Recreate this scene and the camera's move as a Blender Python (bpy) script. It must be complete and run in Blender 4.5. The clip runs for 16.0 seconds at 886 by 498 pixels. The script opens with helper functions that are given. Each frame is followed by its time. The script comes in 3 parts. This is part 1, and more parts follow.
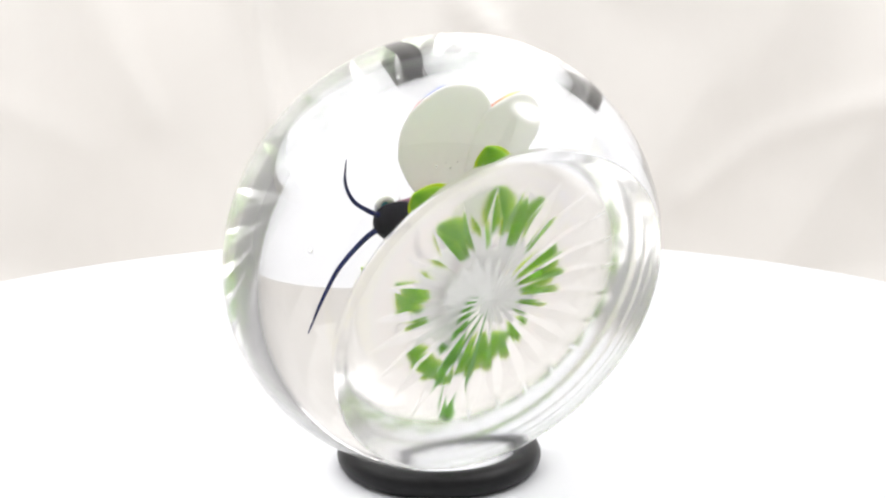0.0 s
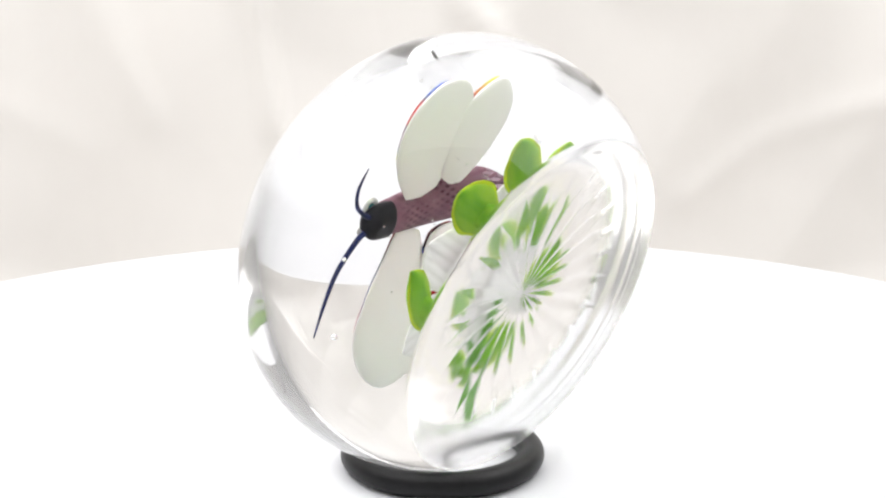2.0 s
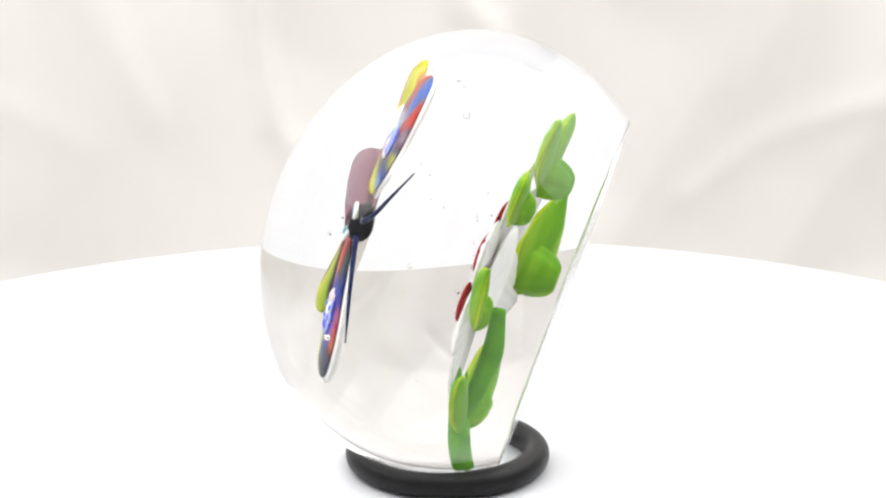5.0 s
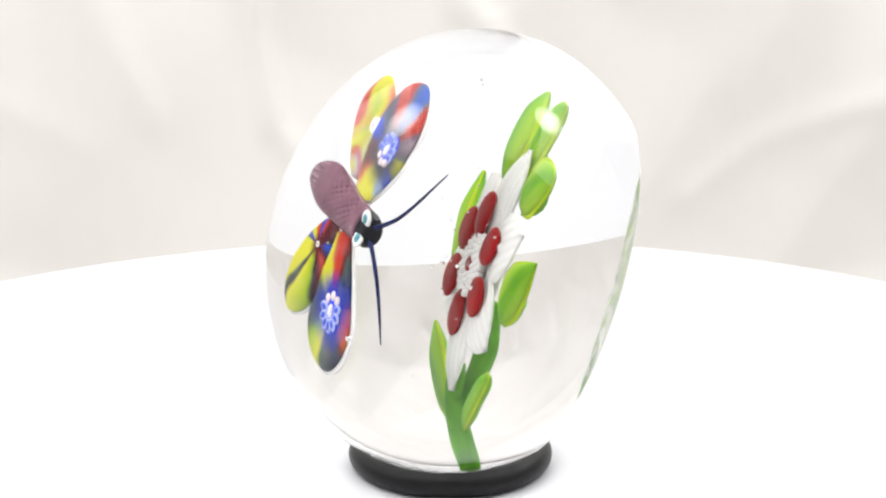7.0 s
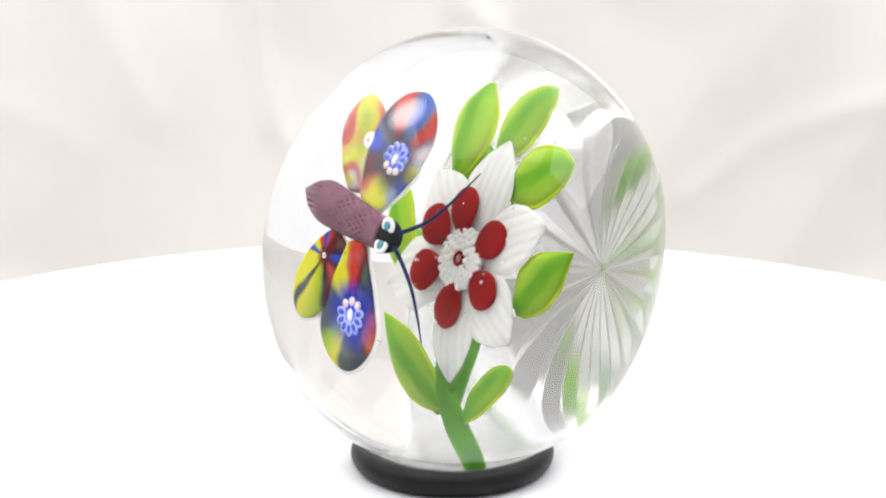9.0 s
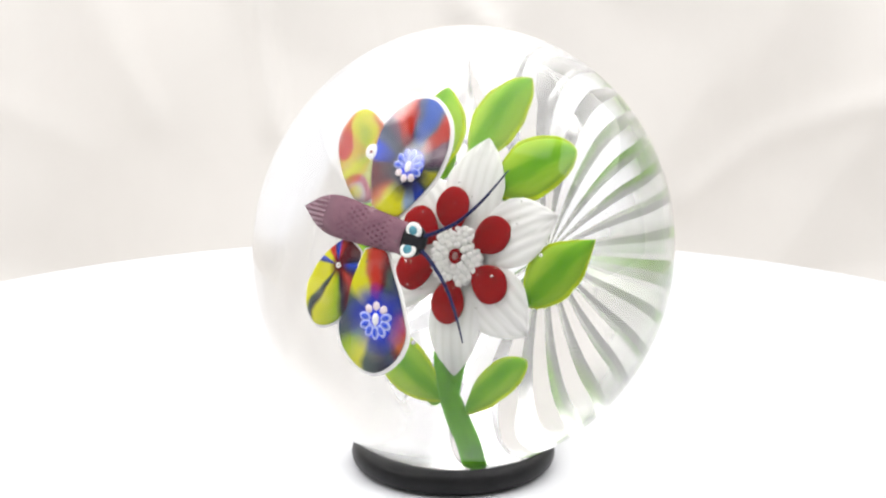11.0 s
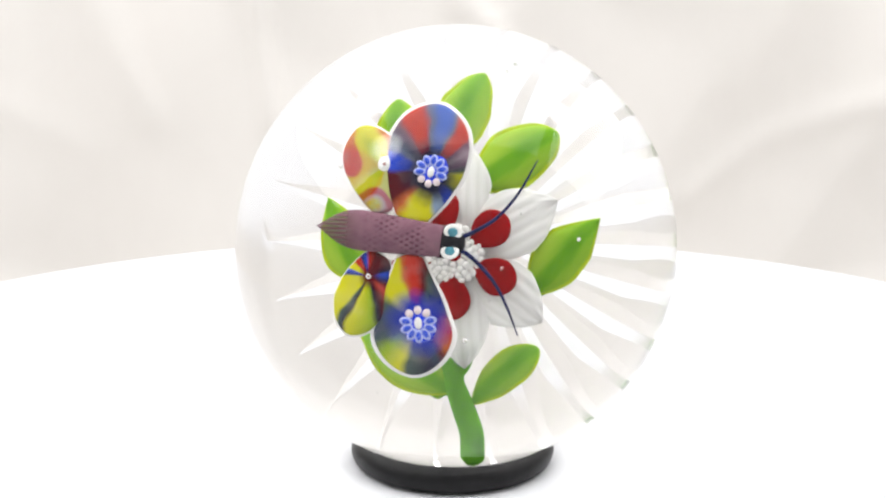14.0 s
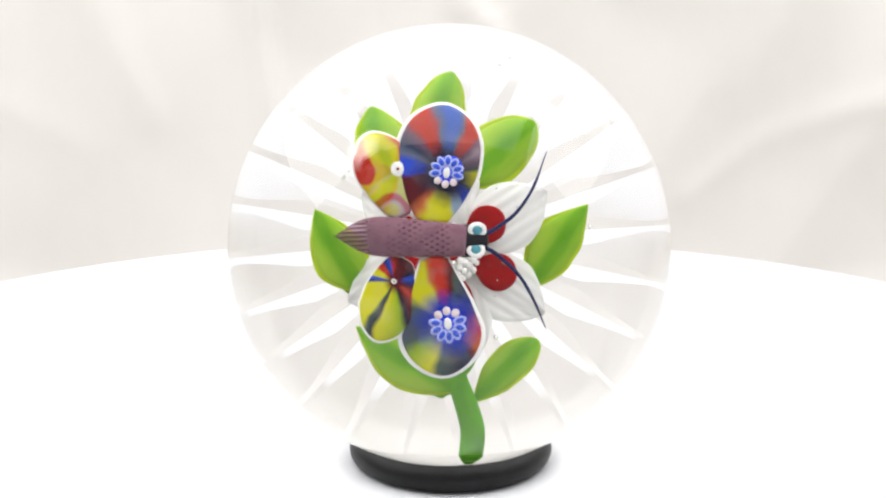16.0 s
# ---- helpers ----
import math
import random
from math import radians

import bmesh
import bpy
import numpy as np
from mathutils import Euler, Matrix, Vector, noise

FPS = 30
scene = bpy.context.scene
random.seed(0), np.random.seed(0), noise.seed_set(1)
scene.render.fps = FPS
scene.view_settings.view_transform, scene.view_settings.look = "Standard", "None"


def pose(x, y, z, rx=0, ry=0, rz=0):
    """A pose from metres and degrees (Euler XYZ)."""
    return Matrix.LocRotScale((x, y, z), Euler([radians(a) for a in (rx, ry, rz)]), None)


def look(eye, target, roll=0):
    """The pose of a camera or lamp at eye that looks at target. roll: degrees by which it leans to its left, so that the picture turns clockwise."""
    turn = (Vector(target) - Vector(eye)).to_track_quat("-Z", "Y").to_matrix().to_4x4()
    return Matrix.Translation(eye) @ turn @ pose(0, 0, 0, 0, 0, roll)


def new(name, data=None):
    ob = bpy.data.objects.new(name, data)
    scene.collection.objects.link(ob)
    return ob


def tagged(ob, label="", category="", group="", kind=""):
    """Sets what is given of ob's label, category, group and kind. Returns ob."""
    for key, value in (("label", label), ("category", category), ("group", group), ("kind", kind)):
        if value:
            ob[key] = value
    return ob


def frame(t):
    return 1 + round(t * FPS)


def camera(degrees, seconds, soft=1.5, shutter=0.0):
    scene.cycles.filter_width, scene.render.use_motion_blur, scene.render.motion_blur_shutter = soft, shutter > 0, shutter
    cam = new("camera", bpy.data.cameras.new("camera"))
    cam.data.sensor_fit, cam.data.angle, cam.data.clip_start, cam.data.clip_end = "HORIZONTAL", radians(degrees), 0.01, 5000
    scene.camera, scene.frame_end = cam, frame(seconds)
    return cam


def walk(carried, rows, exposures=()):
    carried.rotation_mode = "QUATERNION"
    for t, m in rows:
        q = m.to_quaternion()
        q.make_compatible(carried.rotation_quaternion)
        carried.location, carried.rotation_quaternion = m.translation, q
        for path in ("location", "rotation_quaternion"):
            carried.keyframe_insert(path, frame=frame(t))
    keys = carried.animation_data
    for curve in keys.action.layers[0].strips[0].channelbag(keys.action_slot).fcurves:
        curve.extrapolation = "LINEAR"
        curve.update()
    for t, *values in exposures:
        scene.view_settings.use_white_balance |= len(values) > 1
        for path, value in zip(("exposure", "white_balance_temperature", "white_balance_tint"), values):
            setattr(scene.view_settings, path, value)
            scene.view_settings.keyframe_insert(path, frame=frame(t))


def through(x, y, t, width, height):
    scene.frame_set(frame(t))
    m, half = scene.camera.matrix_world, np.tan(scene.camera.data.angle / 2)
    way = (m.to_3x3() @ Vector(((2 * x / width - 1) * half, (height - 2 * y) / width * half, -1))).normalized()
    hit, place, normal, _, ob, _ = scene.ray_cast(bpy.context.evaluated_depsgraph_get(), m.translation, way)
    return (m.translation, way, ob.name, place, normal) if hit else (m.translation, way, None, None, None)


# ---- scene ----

SECONDS = 16.0

# ---------- camera: it stands still before the turntable ----------
EYE, DOWN = (0.0, -0.29775, 0.11634), 14.7304
cam = camera(27.265, SECONDS, soft=2.2)
view = pose(*EYE, 90 - DOWN, 0, 0)
walk(cam, [(0.0, view), (SECONDS, view)], exposures=[(0.0, 0.0), (SECONDS, 0.0)])

scene.cycles.max_bounces, scene.cycles.glossy_bounces, scene.cycles.transmission_bounces = 24, 20, 20

# ---------- light: a white light tent, lamps behind its sides ----------
world = bpy.data.worlds.new("studio")
scene.world = world
world.use_nodes = True
world.node_tree.nodes["Background"].inputs[0].default_value = (1.0, 0.985, 0.965, 1)
world.node_tree.nodes["Background"].inputs[1].default_value = 0.40


def panel(at, width, depth, radiance, shape="RECTANGLE"):
    """A glowing cloth panel of the light tent, facing along its own -z."""
    data = bpy.data.lights.new("tent_light", "AREA")
    data.shape, data.size, data.size_y = shape, width, depth
    data.energy = radiance * math.pi * width * depth * (math.pi / 4 if shape == "ELLIPSE" else 1.0)
    data.color = (1.0, 0.985, 0.97)
    new("tent_light", data).matrix_world = at


# the tent's roof, its front edge open towards the camera; its two sides; the hot spots of the lamps behind the sides
CENTRE = (0, 0, 0.05)
panel(pose(0, 0.12, 0.72), 0.82, 0.96, 1.32)
for side in (-1, 1):
    panel(look((side * 0.56, 0.10, 0.55), CENTRE), 0.96, 0.42, 2.2)
for spot, broad, radiance in (((0.49, 0.07, 0.72), 0.20, 7.0), ((-0.46, 0.13, 0.72), 0.22, 5.5), ((-0.47, -0.27, 0.72), 0.20, 5.0)):
    for k, size in enumerate((1.0, 0.75, 0.5)):
        panel(look(Vector(spot) * (0.93 - 0.01 * k), CENTRE), broad * size, broad * size, radiance * (0.6, 0.8, 1.0)[k], "ELLIPSE")

# ---------- turning: all that stands on the turntable goes round with it ----------
RATE = 9.65794            # degrees a second, counter-clockwise from above
LAST = 5.6217             # where the dome looks at the end, to the right of the camera
LEAN = 18.7719            # the dome's axis looks up by this much
SEAT = (0.00140, -0.00216, 0.03821)    # the widest circle's centre: right, dome-wards, up
RING_SEAT = (0.00145, -0.00107)


def turn_at(t):
    return LAST + RATE * (t - SECONDS)


def weight_pose(t):
    """x to the right, y up, z along the dome's axis."""
    spin = Matrix.Rotation(radians(turn_at(t)), 4, "Z")
    place = Matrix.Translation((SEAT[0], -SEAT[1], SEAT[2]))
    return spin @ place @ Matrix.Rotation(radians(90 - LEAN), 4, "X")


def ring_pose(t):
    return Matrix.Rotation(radians(turn_at(t)), 4, "Z") @ Matrix.Translation((RING_SEAT[0], -RING_SEAT[1], 0))


# ---------- node helpers and materials ----------
def material(name):
    m = bpy.data.materials.new(name)
    m.use_nodes = True
    return m, m.node_tree.nodes, m.node_tree.links, m.node_tree.nodes["Principled BSDF"]


def put(bsdf, **values):
    for key, value in values.items():
        bsdf.inputs[key.replace("_", " ")].default_value = value


def noise_of(nodes, links, scale, detail=4.0, rough=0.55, coords="Object"):
    tex = nodes.new("ShaderNodeTexCoord")
    n = nodes.new("ShaderNodeTexNoise")
    n.inputs["Scale"].default_value, n.inputs["Detail"].default_value, n.inputs["Roughness"].default_value = scale, detail, rough
    links.new(tex.outputs[coords], n.inputs["Vector"])
    return n


def ramp_of(nodes, links, source, stops, mode="LINEAR"):
    r = nodes.new("ShaderNodeValToRGB")
    r.color_ramp.interpolation = mode
    els = r.color_ramp.elements
    els[0].position, els[0].color = stops[0][0], (*stops[0][1], 1)
    els[1].position, els[1].color = stops[-1][0], (*stops[-1][1], 1)
    for place, colour in stops[1:-1]:
        e = els.new(place)
        e.color = (*colour, 1)
    if source is not None:
        links.new(source, r.inputs["Fac"])
    return r


def bump_of(nodes, links, source, bsdf, strength, distance):
    b = nodes.new("ShaderNodeBump")
    b.inputs["Strength"].default_value, b.inputs["Distance"].default_value = strength, distance
    links.new(source, b.inputs["Height"])
    links.new(b.outputs["Normal"], bsdf.inputs["Normal"])


def mottled(name, a, b, scale, rough, bump=0.0, size=0.0004, specular=0.5, grain=None, sheen=0.0):
    """Two close colours mixed by noise, with a fine relief from finer noise."""
    m, nodes, links, bsdf = material(name)
    n = noise_of(nodes, links, scale)
    r = ramp_of(nodes, links, n.outputs["Fac"], [(0.3, a), (0.7, b)])
    links.new(r.outputs["Color"], bsdf.inputs["Base Color"])
    put(bsdf, Roughness=rough, Specular_IOR_Level=specular)
    if sheen:
        put(bsdf, Sheen_Weight=sheen)
    if bump:
        fine = noise_of(nodes, links, grain or scale * 9, 3.0)
        bump_of(nodes, links, fine.outputs["Fac"], bsdf, bump, size)
    return m


def clear_glass(name, ior, colour=(1, 1, 1), rough=0.0):
    m, nodes, links, bsdf = material(name)
    put(bsdf, Base_Color=(*colour, 1), Roughness=rough, IOR=ior, Transmission_Weight=1.0)
    return m


def embedded_glass(name, edge, body, scale=260.0, rough=0.35, through=0.0):
    """Coloured glass inside clear glass: no gloss of its own, streaky, a little light goes through."""
    m, nodes, links, bsdf = material(name)
    n = noise_of(nodes, links, scale, 5.0, 0.6)
    stops = [(0.28, edge), (0.5, body), (0.78, tuple(min(1.0, c * 1.25) for c in body))]
    r = ramp_of(nodes, links, n.outputs["Fac"], stops)
    links.new(r.outputs["Color"], bsdf.inputs["Base Color"])
    put(bsdf, Roughness=rough, Specular_IOR_Level=0.03)
    fine = noise_of(nodes, links, scale * 5, 3.0)
    bump_of(nodes, links, fine.outputs["Fac"], bsdf, 0.25, 0.0003)
    if through:
        t = nodes.new("ShaderNodeBsdfTranslucent")
        mix = nodes.new("ShaderNodeMixShader")
        mix.inputs[0].default_value = through
        links.new(r.outputs["Color"], t.inputs["Color"])
        links.new(bsdf.outputs[0], mix.inputs[1])
        links.new(t.outputs[0], mix.inputs[2])
        links.new(mix.outputs[0], nodes["Material Output"].inputs["Surface"])
    return m


def wing_glass(name, stops, wobble, halo, reach, patches=None):
    """Wedges of coloured glass drawn out round the cane, run into one another."""
    m, nodes, links, bsdf = material(name)
    tex = nodes.new("ShaderNodeTexCoord")
    n = noise_of(nodes, links, 230.0, 4.0, 0.6)
    sep = nodes.new("ShaderNodeSeparateXYZ")
    links.new(tex.outputs["Object"], sep.inputs[0])
    angle = nodes.new("ShaderNodeMath")
    angle.operation = "ARCTAN2"
    links.new(sep.outputs["Y"], angle.inputs[0])
    links.new(sep.outputs["X"], angle.inputs[1])
    part_turn = nodes.new("ShaderNodeMath")
    part_turn.operation = "MULTIPLY_ADD"
    part_turn.inputs[1].default_value, part_turn.inputs[2].default_value = 1 / math.tau, 0.5 - wobble / 2
    links.new(angle.outputs[0], part_turn.inputs[0])
    shift = nodes.new("ShaderNodeMath")
    shift.operation = "MULTIPLY_ADD"
    shift.inputs[1].default_value = wobble
    links.new(n.outputs["Fac"], shift.inputs[0])
    links.new(part_turn.outputs[0], shift.inputs[2])
    wrap = nodes.new("ShaderNodeMath")
    wrap.operation = "FRACT"
    links.new(shift.outputs[0], wrap.inputs[0])
    r = ramp_of(nodes, links, wrap.outputs[0], stops)
    tint = r.outputs["Color"]
    if patches:
        blot = ramp_of(nodes, links, noise_of(nodes, links, 185.0, 0.6, 0.5).outputs["Fac"], patches)
        laid = nodes.new("ShaderNodeMix")
        laid.data_type = "RGBA"
        laid.inputs[0].default_value = 0.68
        links.new(tint, laid.inputs[6])
        links.new(blot.outputs["Color"], laid.inputs[7])
        tint = laid.outputs[2]
    far = nodes.new("ShaderNodeVectorMath")
    far.operation = "LENGTH"
    links.new(tex.outputs["Object"], far.inputs[0])
    uneven = nodes.new("ShaderNodeMath")
    uneven.operation = "MULTIPLY_ADD"
    uneven.inputs[1].default_value = reach * 0.9
    links.new(n.outputs["Fac"], uneven.inputs[0])
    links.new(far.outputs["Value"], uneven.inputs[2])
    near = nodes.new("ShaderNodeMapRange")
    near.inputs["From Min"].default_value, near.inputs["From Max"].default_value = reach * 1.05, reach * 1.75
    links.new(uneven.outputs[0], near.inputs["Value"])
    mix = nodes.new("ShaderNodeMix")
    mix.data_type = "RGBA"
    mix.inputs[6].default_value = (*halo, 1)
    links.new(near.outputs[0], mix.inputs[0])
    links.new(tint, mix.inputs[7])
    fine = noise_of(nodes, links, 330.0, 3.0, 0.55)
    milk = ramp_of(nodes, links, fine.outputs["Fac"], [(0.50, (0, 0, 0)), (0.85, (0.15, 0.15, 0.15))])
    veil = nodes.new("ShaderNodeMix")
    veil.data_type = "RGBA"
    veil.inputs[7].default_value = (0.78, 0.76, 0.74, 1)
    links.new(milk.outputs["Color"], veil.inputs[0])
    links.new(mix.outputs[2], veil.inputs[6])
    links.new(veil.outputs[2], bsdf.inputs["Base Color"])
    put(bsdf, Roughness=0.3, Specular_IOR_Level=0.03)
    t = nodes.new("ShaderNodeBsdfTranslucent")
    glow = nodes.new("ShaderNodeMixShader")
    glow.inputs[0].default_value = 0.25
    links.new(veil.outputs[2], t.inputs["Color"])
    links.new(bsdf.outputs[0], glow.inputs[1])
    links.new(t.outputs[0], glow.inputs[2])
    links.new(glow.outputs[0], nodes["Material Output"].inputs["Surface"])
    return m


GLASS = clear_glass("lead_crystal", 1.5, (0.930, 0.930, 0.932))
WORN = clear_glass("worn_crystal", 1.5, (0.955, 0.955, 0.953), 0.24)
AIR = clear_glass("trapped_air", 1 / 1.5)
RUBBER = mottled("black_rubber", (0.006, 0.006, 0.007), (0.011, 0.011, 0.012), 400, 0.40, 0.15, 0.0002, 0.25)
PLATE = mottled("white_laminate", (0.66, 0.67, 0.70), (0.68, 0.69, 0.72), 30, 0.55, 0.05, 0.0002, 0.3)
CLOTH = mottled("cream_cloth", (0.762, 0.741, 0.719), (0.798, 0.777, 0.755), 14, 0.95, 0.06, 0.0006, 0.1, 1400, 0.2)


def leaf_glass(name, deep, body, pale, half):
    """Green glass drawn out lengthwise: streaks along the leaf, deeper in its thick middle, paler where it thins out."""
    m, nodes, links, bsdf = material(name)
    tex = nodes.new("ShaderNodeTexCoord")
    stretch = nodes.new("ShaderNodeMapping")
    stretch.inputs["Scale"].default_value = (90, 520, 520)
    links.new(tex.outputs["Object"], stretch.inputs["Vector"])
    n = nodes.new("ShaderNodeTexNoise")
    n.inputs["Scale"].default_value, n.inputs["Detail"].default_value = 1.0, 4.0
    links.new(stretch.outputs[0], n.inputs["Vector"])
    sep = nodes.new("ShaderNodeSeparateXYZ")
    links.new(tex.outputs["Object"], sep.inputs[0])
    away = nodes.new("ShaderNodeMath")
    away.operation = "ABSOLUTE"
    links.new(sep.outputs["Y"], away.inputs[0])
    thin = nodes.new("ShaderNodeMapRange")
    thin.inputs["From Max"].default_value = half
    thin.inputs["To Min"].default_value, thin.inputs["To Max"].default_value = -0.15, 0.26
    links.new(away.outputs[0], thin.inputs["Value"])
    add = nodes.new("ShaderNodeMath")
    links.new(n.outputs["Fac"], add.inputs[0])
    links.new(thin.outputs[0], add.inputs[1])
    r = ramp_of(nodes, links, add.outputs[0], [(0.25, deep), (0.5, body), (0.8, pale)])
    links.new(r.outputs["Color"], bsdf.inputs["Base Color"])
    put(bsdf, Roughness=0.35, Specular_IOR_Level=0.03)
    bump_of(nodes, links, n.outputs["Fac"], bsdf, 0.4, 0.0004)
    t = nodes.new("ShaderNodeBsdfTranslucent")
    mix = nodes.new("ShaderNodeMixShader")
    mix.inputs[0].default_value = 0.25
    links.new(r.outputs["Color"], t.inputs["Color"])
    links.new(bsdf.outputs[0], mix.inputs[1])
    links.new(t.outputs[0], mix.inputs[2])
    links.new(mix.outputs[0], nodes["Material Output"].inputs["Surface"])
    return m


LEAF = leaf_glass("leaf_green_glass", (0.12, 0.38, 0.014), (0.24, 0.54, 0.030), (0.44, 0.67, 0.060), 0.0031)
LEAF_RIM = embedded_glass("yellow_green_glass", (0.45, 0.60, 0.01), (0.58, 0.72, 0.03), 220, 0.35, 0.35)
STEM = embedded_glass("stem_green_glass", (0.07, 0.28, 0.010), (0.14, 0.42, 0.03), 300, 0.35, 0.25)


def petal_glass():
    """Milk glass drawn out in fine ribs that run the length of the petal."""
    m, nodes, links, bsdf = material("milk_white_glass")
    tex = nodes.new("ShaderNodeTexCoord")
    w = nodes.new("ShaderNodeTexWave")
    w.bands_direction = "Y"
    w.inputs["Scale"].default_value, w.inputs["Distortion"].default_value = 250.0, 1.6
    w.inputs["Detail"].default_value, w.inputs["Detail Scale"].default_value = 2.0, 0.4
    links.new(tex.outputs["Object"], w.inputs["Vector"])
    r = ramp_of(nodes, links, w.outputs["Fac"], [(0.0, (0.89, 0.89, 0.87)), (0.30, (0.94, 0.94, 0.925)), (0.8, (0.97, 0.97, 0.96))])
    links.new(r.outputs["Color"], bsdf.inputs["Base Color"])
    put(bsdf, Roughness=0.4, Specular_IOR_Level=0.03)
    bump_of(nodes, links, w.outputs["Fac"], bsdf, 0.35, 0.0003)
    t = nodes.new("ShaderNodeBsdfTranslucent")
    mix = nodes.new("ShaderNodeMixShader")
    mix.inputs[0].default_value = 0.3
    links.new(r.outputs["Color"], t.inputs["Color"])
    links.new(bsdf.outputs[0], mix.inputs[1])
    links.new(t.outputs[0], mix.inputs[2])
    clear = nodes.new("ShaderNodeBsdfTransparent")
    thin = nodes.new("ShaderNodeMixShader")
    thin.inputs[0].default_value = 0.14
    links.new(mix.outputs[0], thin.inputs[1])
    links.new(clear.outputs[0], thin.inputs[2])
    links.new(thin.outputs[0], nodes["Material Output"].inputs["Surface"])
    return m


PETAL = petal_glass()
RED = embedded_glass("ruby_glass", (0.13, 0.001, 0.002), (0.27, 0.003, 0.005), 300, 0.35)
BEAD = embedded_glass("bead_white_glass", (0.82, 0.82, 0.80), (0.90, 0.90, 0.88), 900, 0.4)
BLACK = embedded_glass("black_glass", (0.004, 0.004, 0.006), (0.012, 0.012, 0.016), 600, 0.3)
INK = embedded_glass("ink_blue_glass", (0.007, 0.010, 0.045), (0.015, 0.022, 0.09), 500, 0.3)
TEAL = embedded_glass("teal_glass", (0.02, 0.12, 0.17), (0.10, 0.32, 0.40), 1800, 0.3)
COBALT = embedded_glass("cobalt_glass", (0.012, 0.03, 0.50), (0.03, 0.07, 0.75), 800, 0.3)
AZURE = embedded_glass("azure_glass", (0.02, 0.05, 0.52), (0.05, 0.11, 0.70), 900, 0.3)
PALE = embedded_glass("pale_lilac_glass", (0.27, 0.34, 0.74), (0.42, 0.48, 0.84), 900, 0.3)
ROSE = embedded_glass("rose_white_glass", (0.72, 0.58, 0.60), (0.84, 0.74, 0.75), 900, 0.3)
BACKING = embedded_glass("wing_white_glass", (0.95, 0.94, 0.92), (0.98, 0.97, 0.95), 200, 0.4, 0.05)
YEL, RD, BLU, DRK, MAR, GRN, GRY = (0.72, 0.70, 0.02), (0.60, 0.040, 0.022), (0.035, 0.09, 0.68), (0.018, 0.018, 0.045), (0.115, 0.010, 0.016), (0.34, 0.50, 0.02), (0.14, 0.17, 0.28)
PNK, ORG, DGR, NVY, PUR, COB = (0.66, 0.45, 0.44), (0.60, 0.14, 0.04), (0.07, 0.11, 0.09), (0.02, 0.035, 0.20), (0.20, 0.11, 0.17), (0.012, 0.035, 0.52)
LBL, ICE, MAU, SLT = (0.07, 0.16, 0.58), (0.38, 0.52, 0.72), (0.42, 0.32, 0.38), (0.035, 0.055, 0.11)


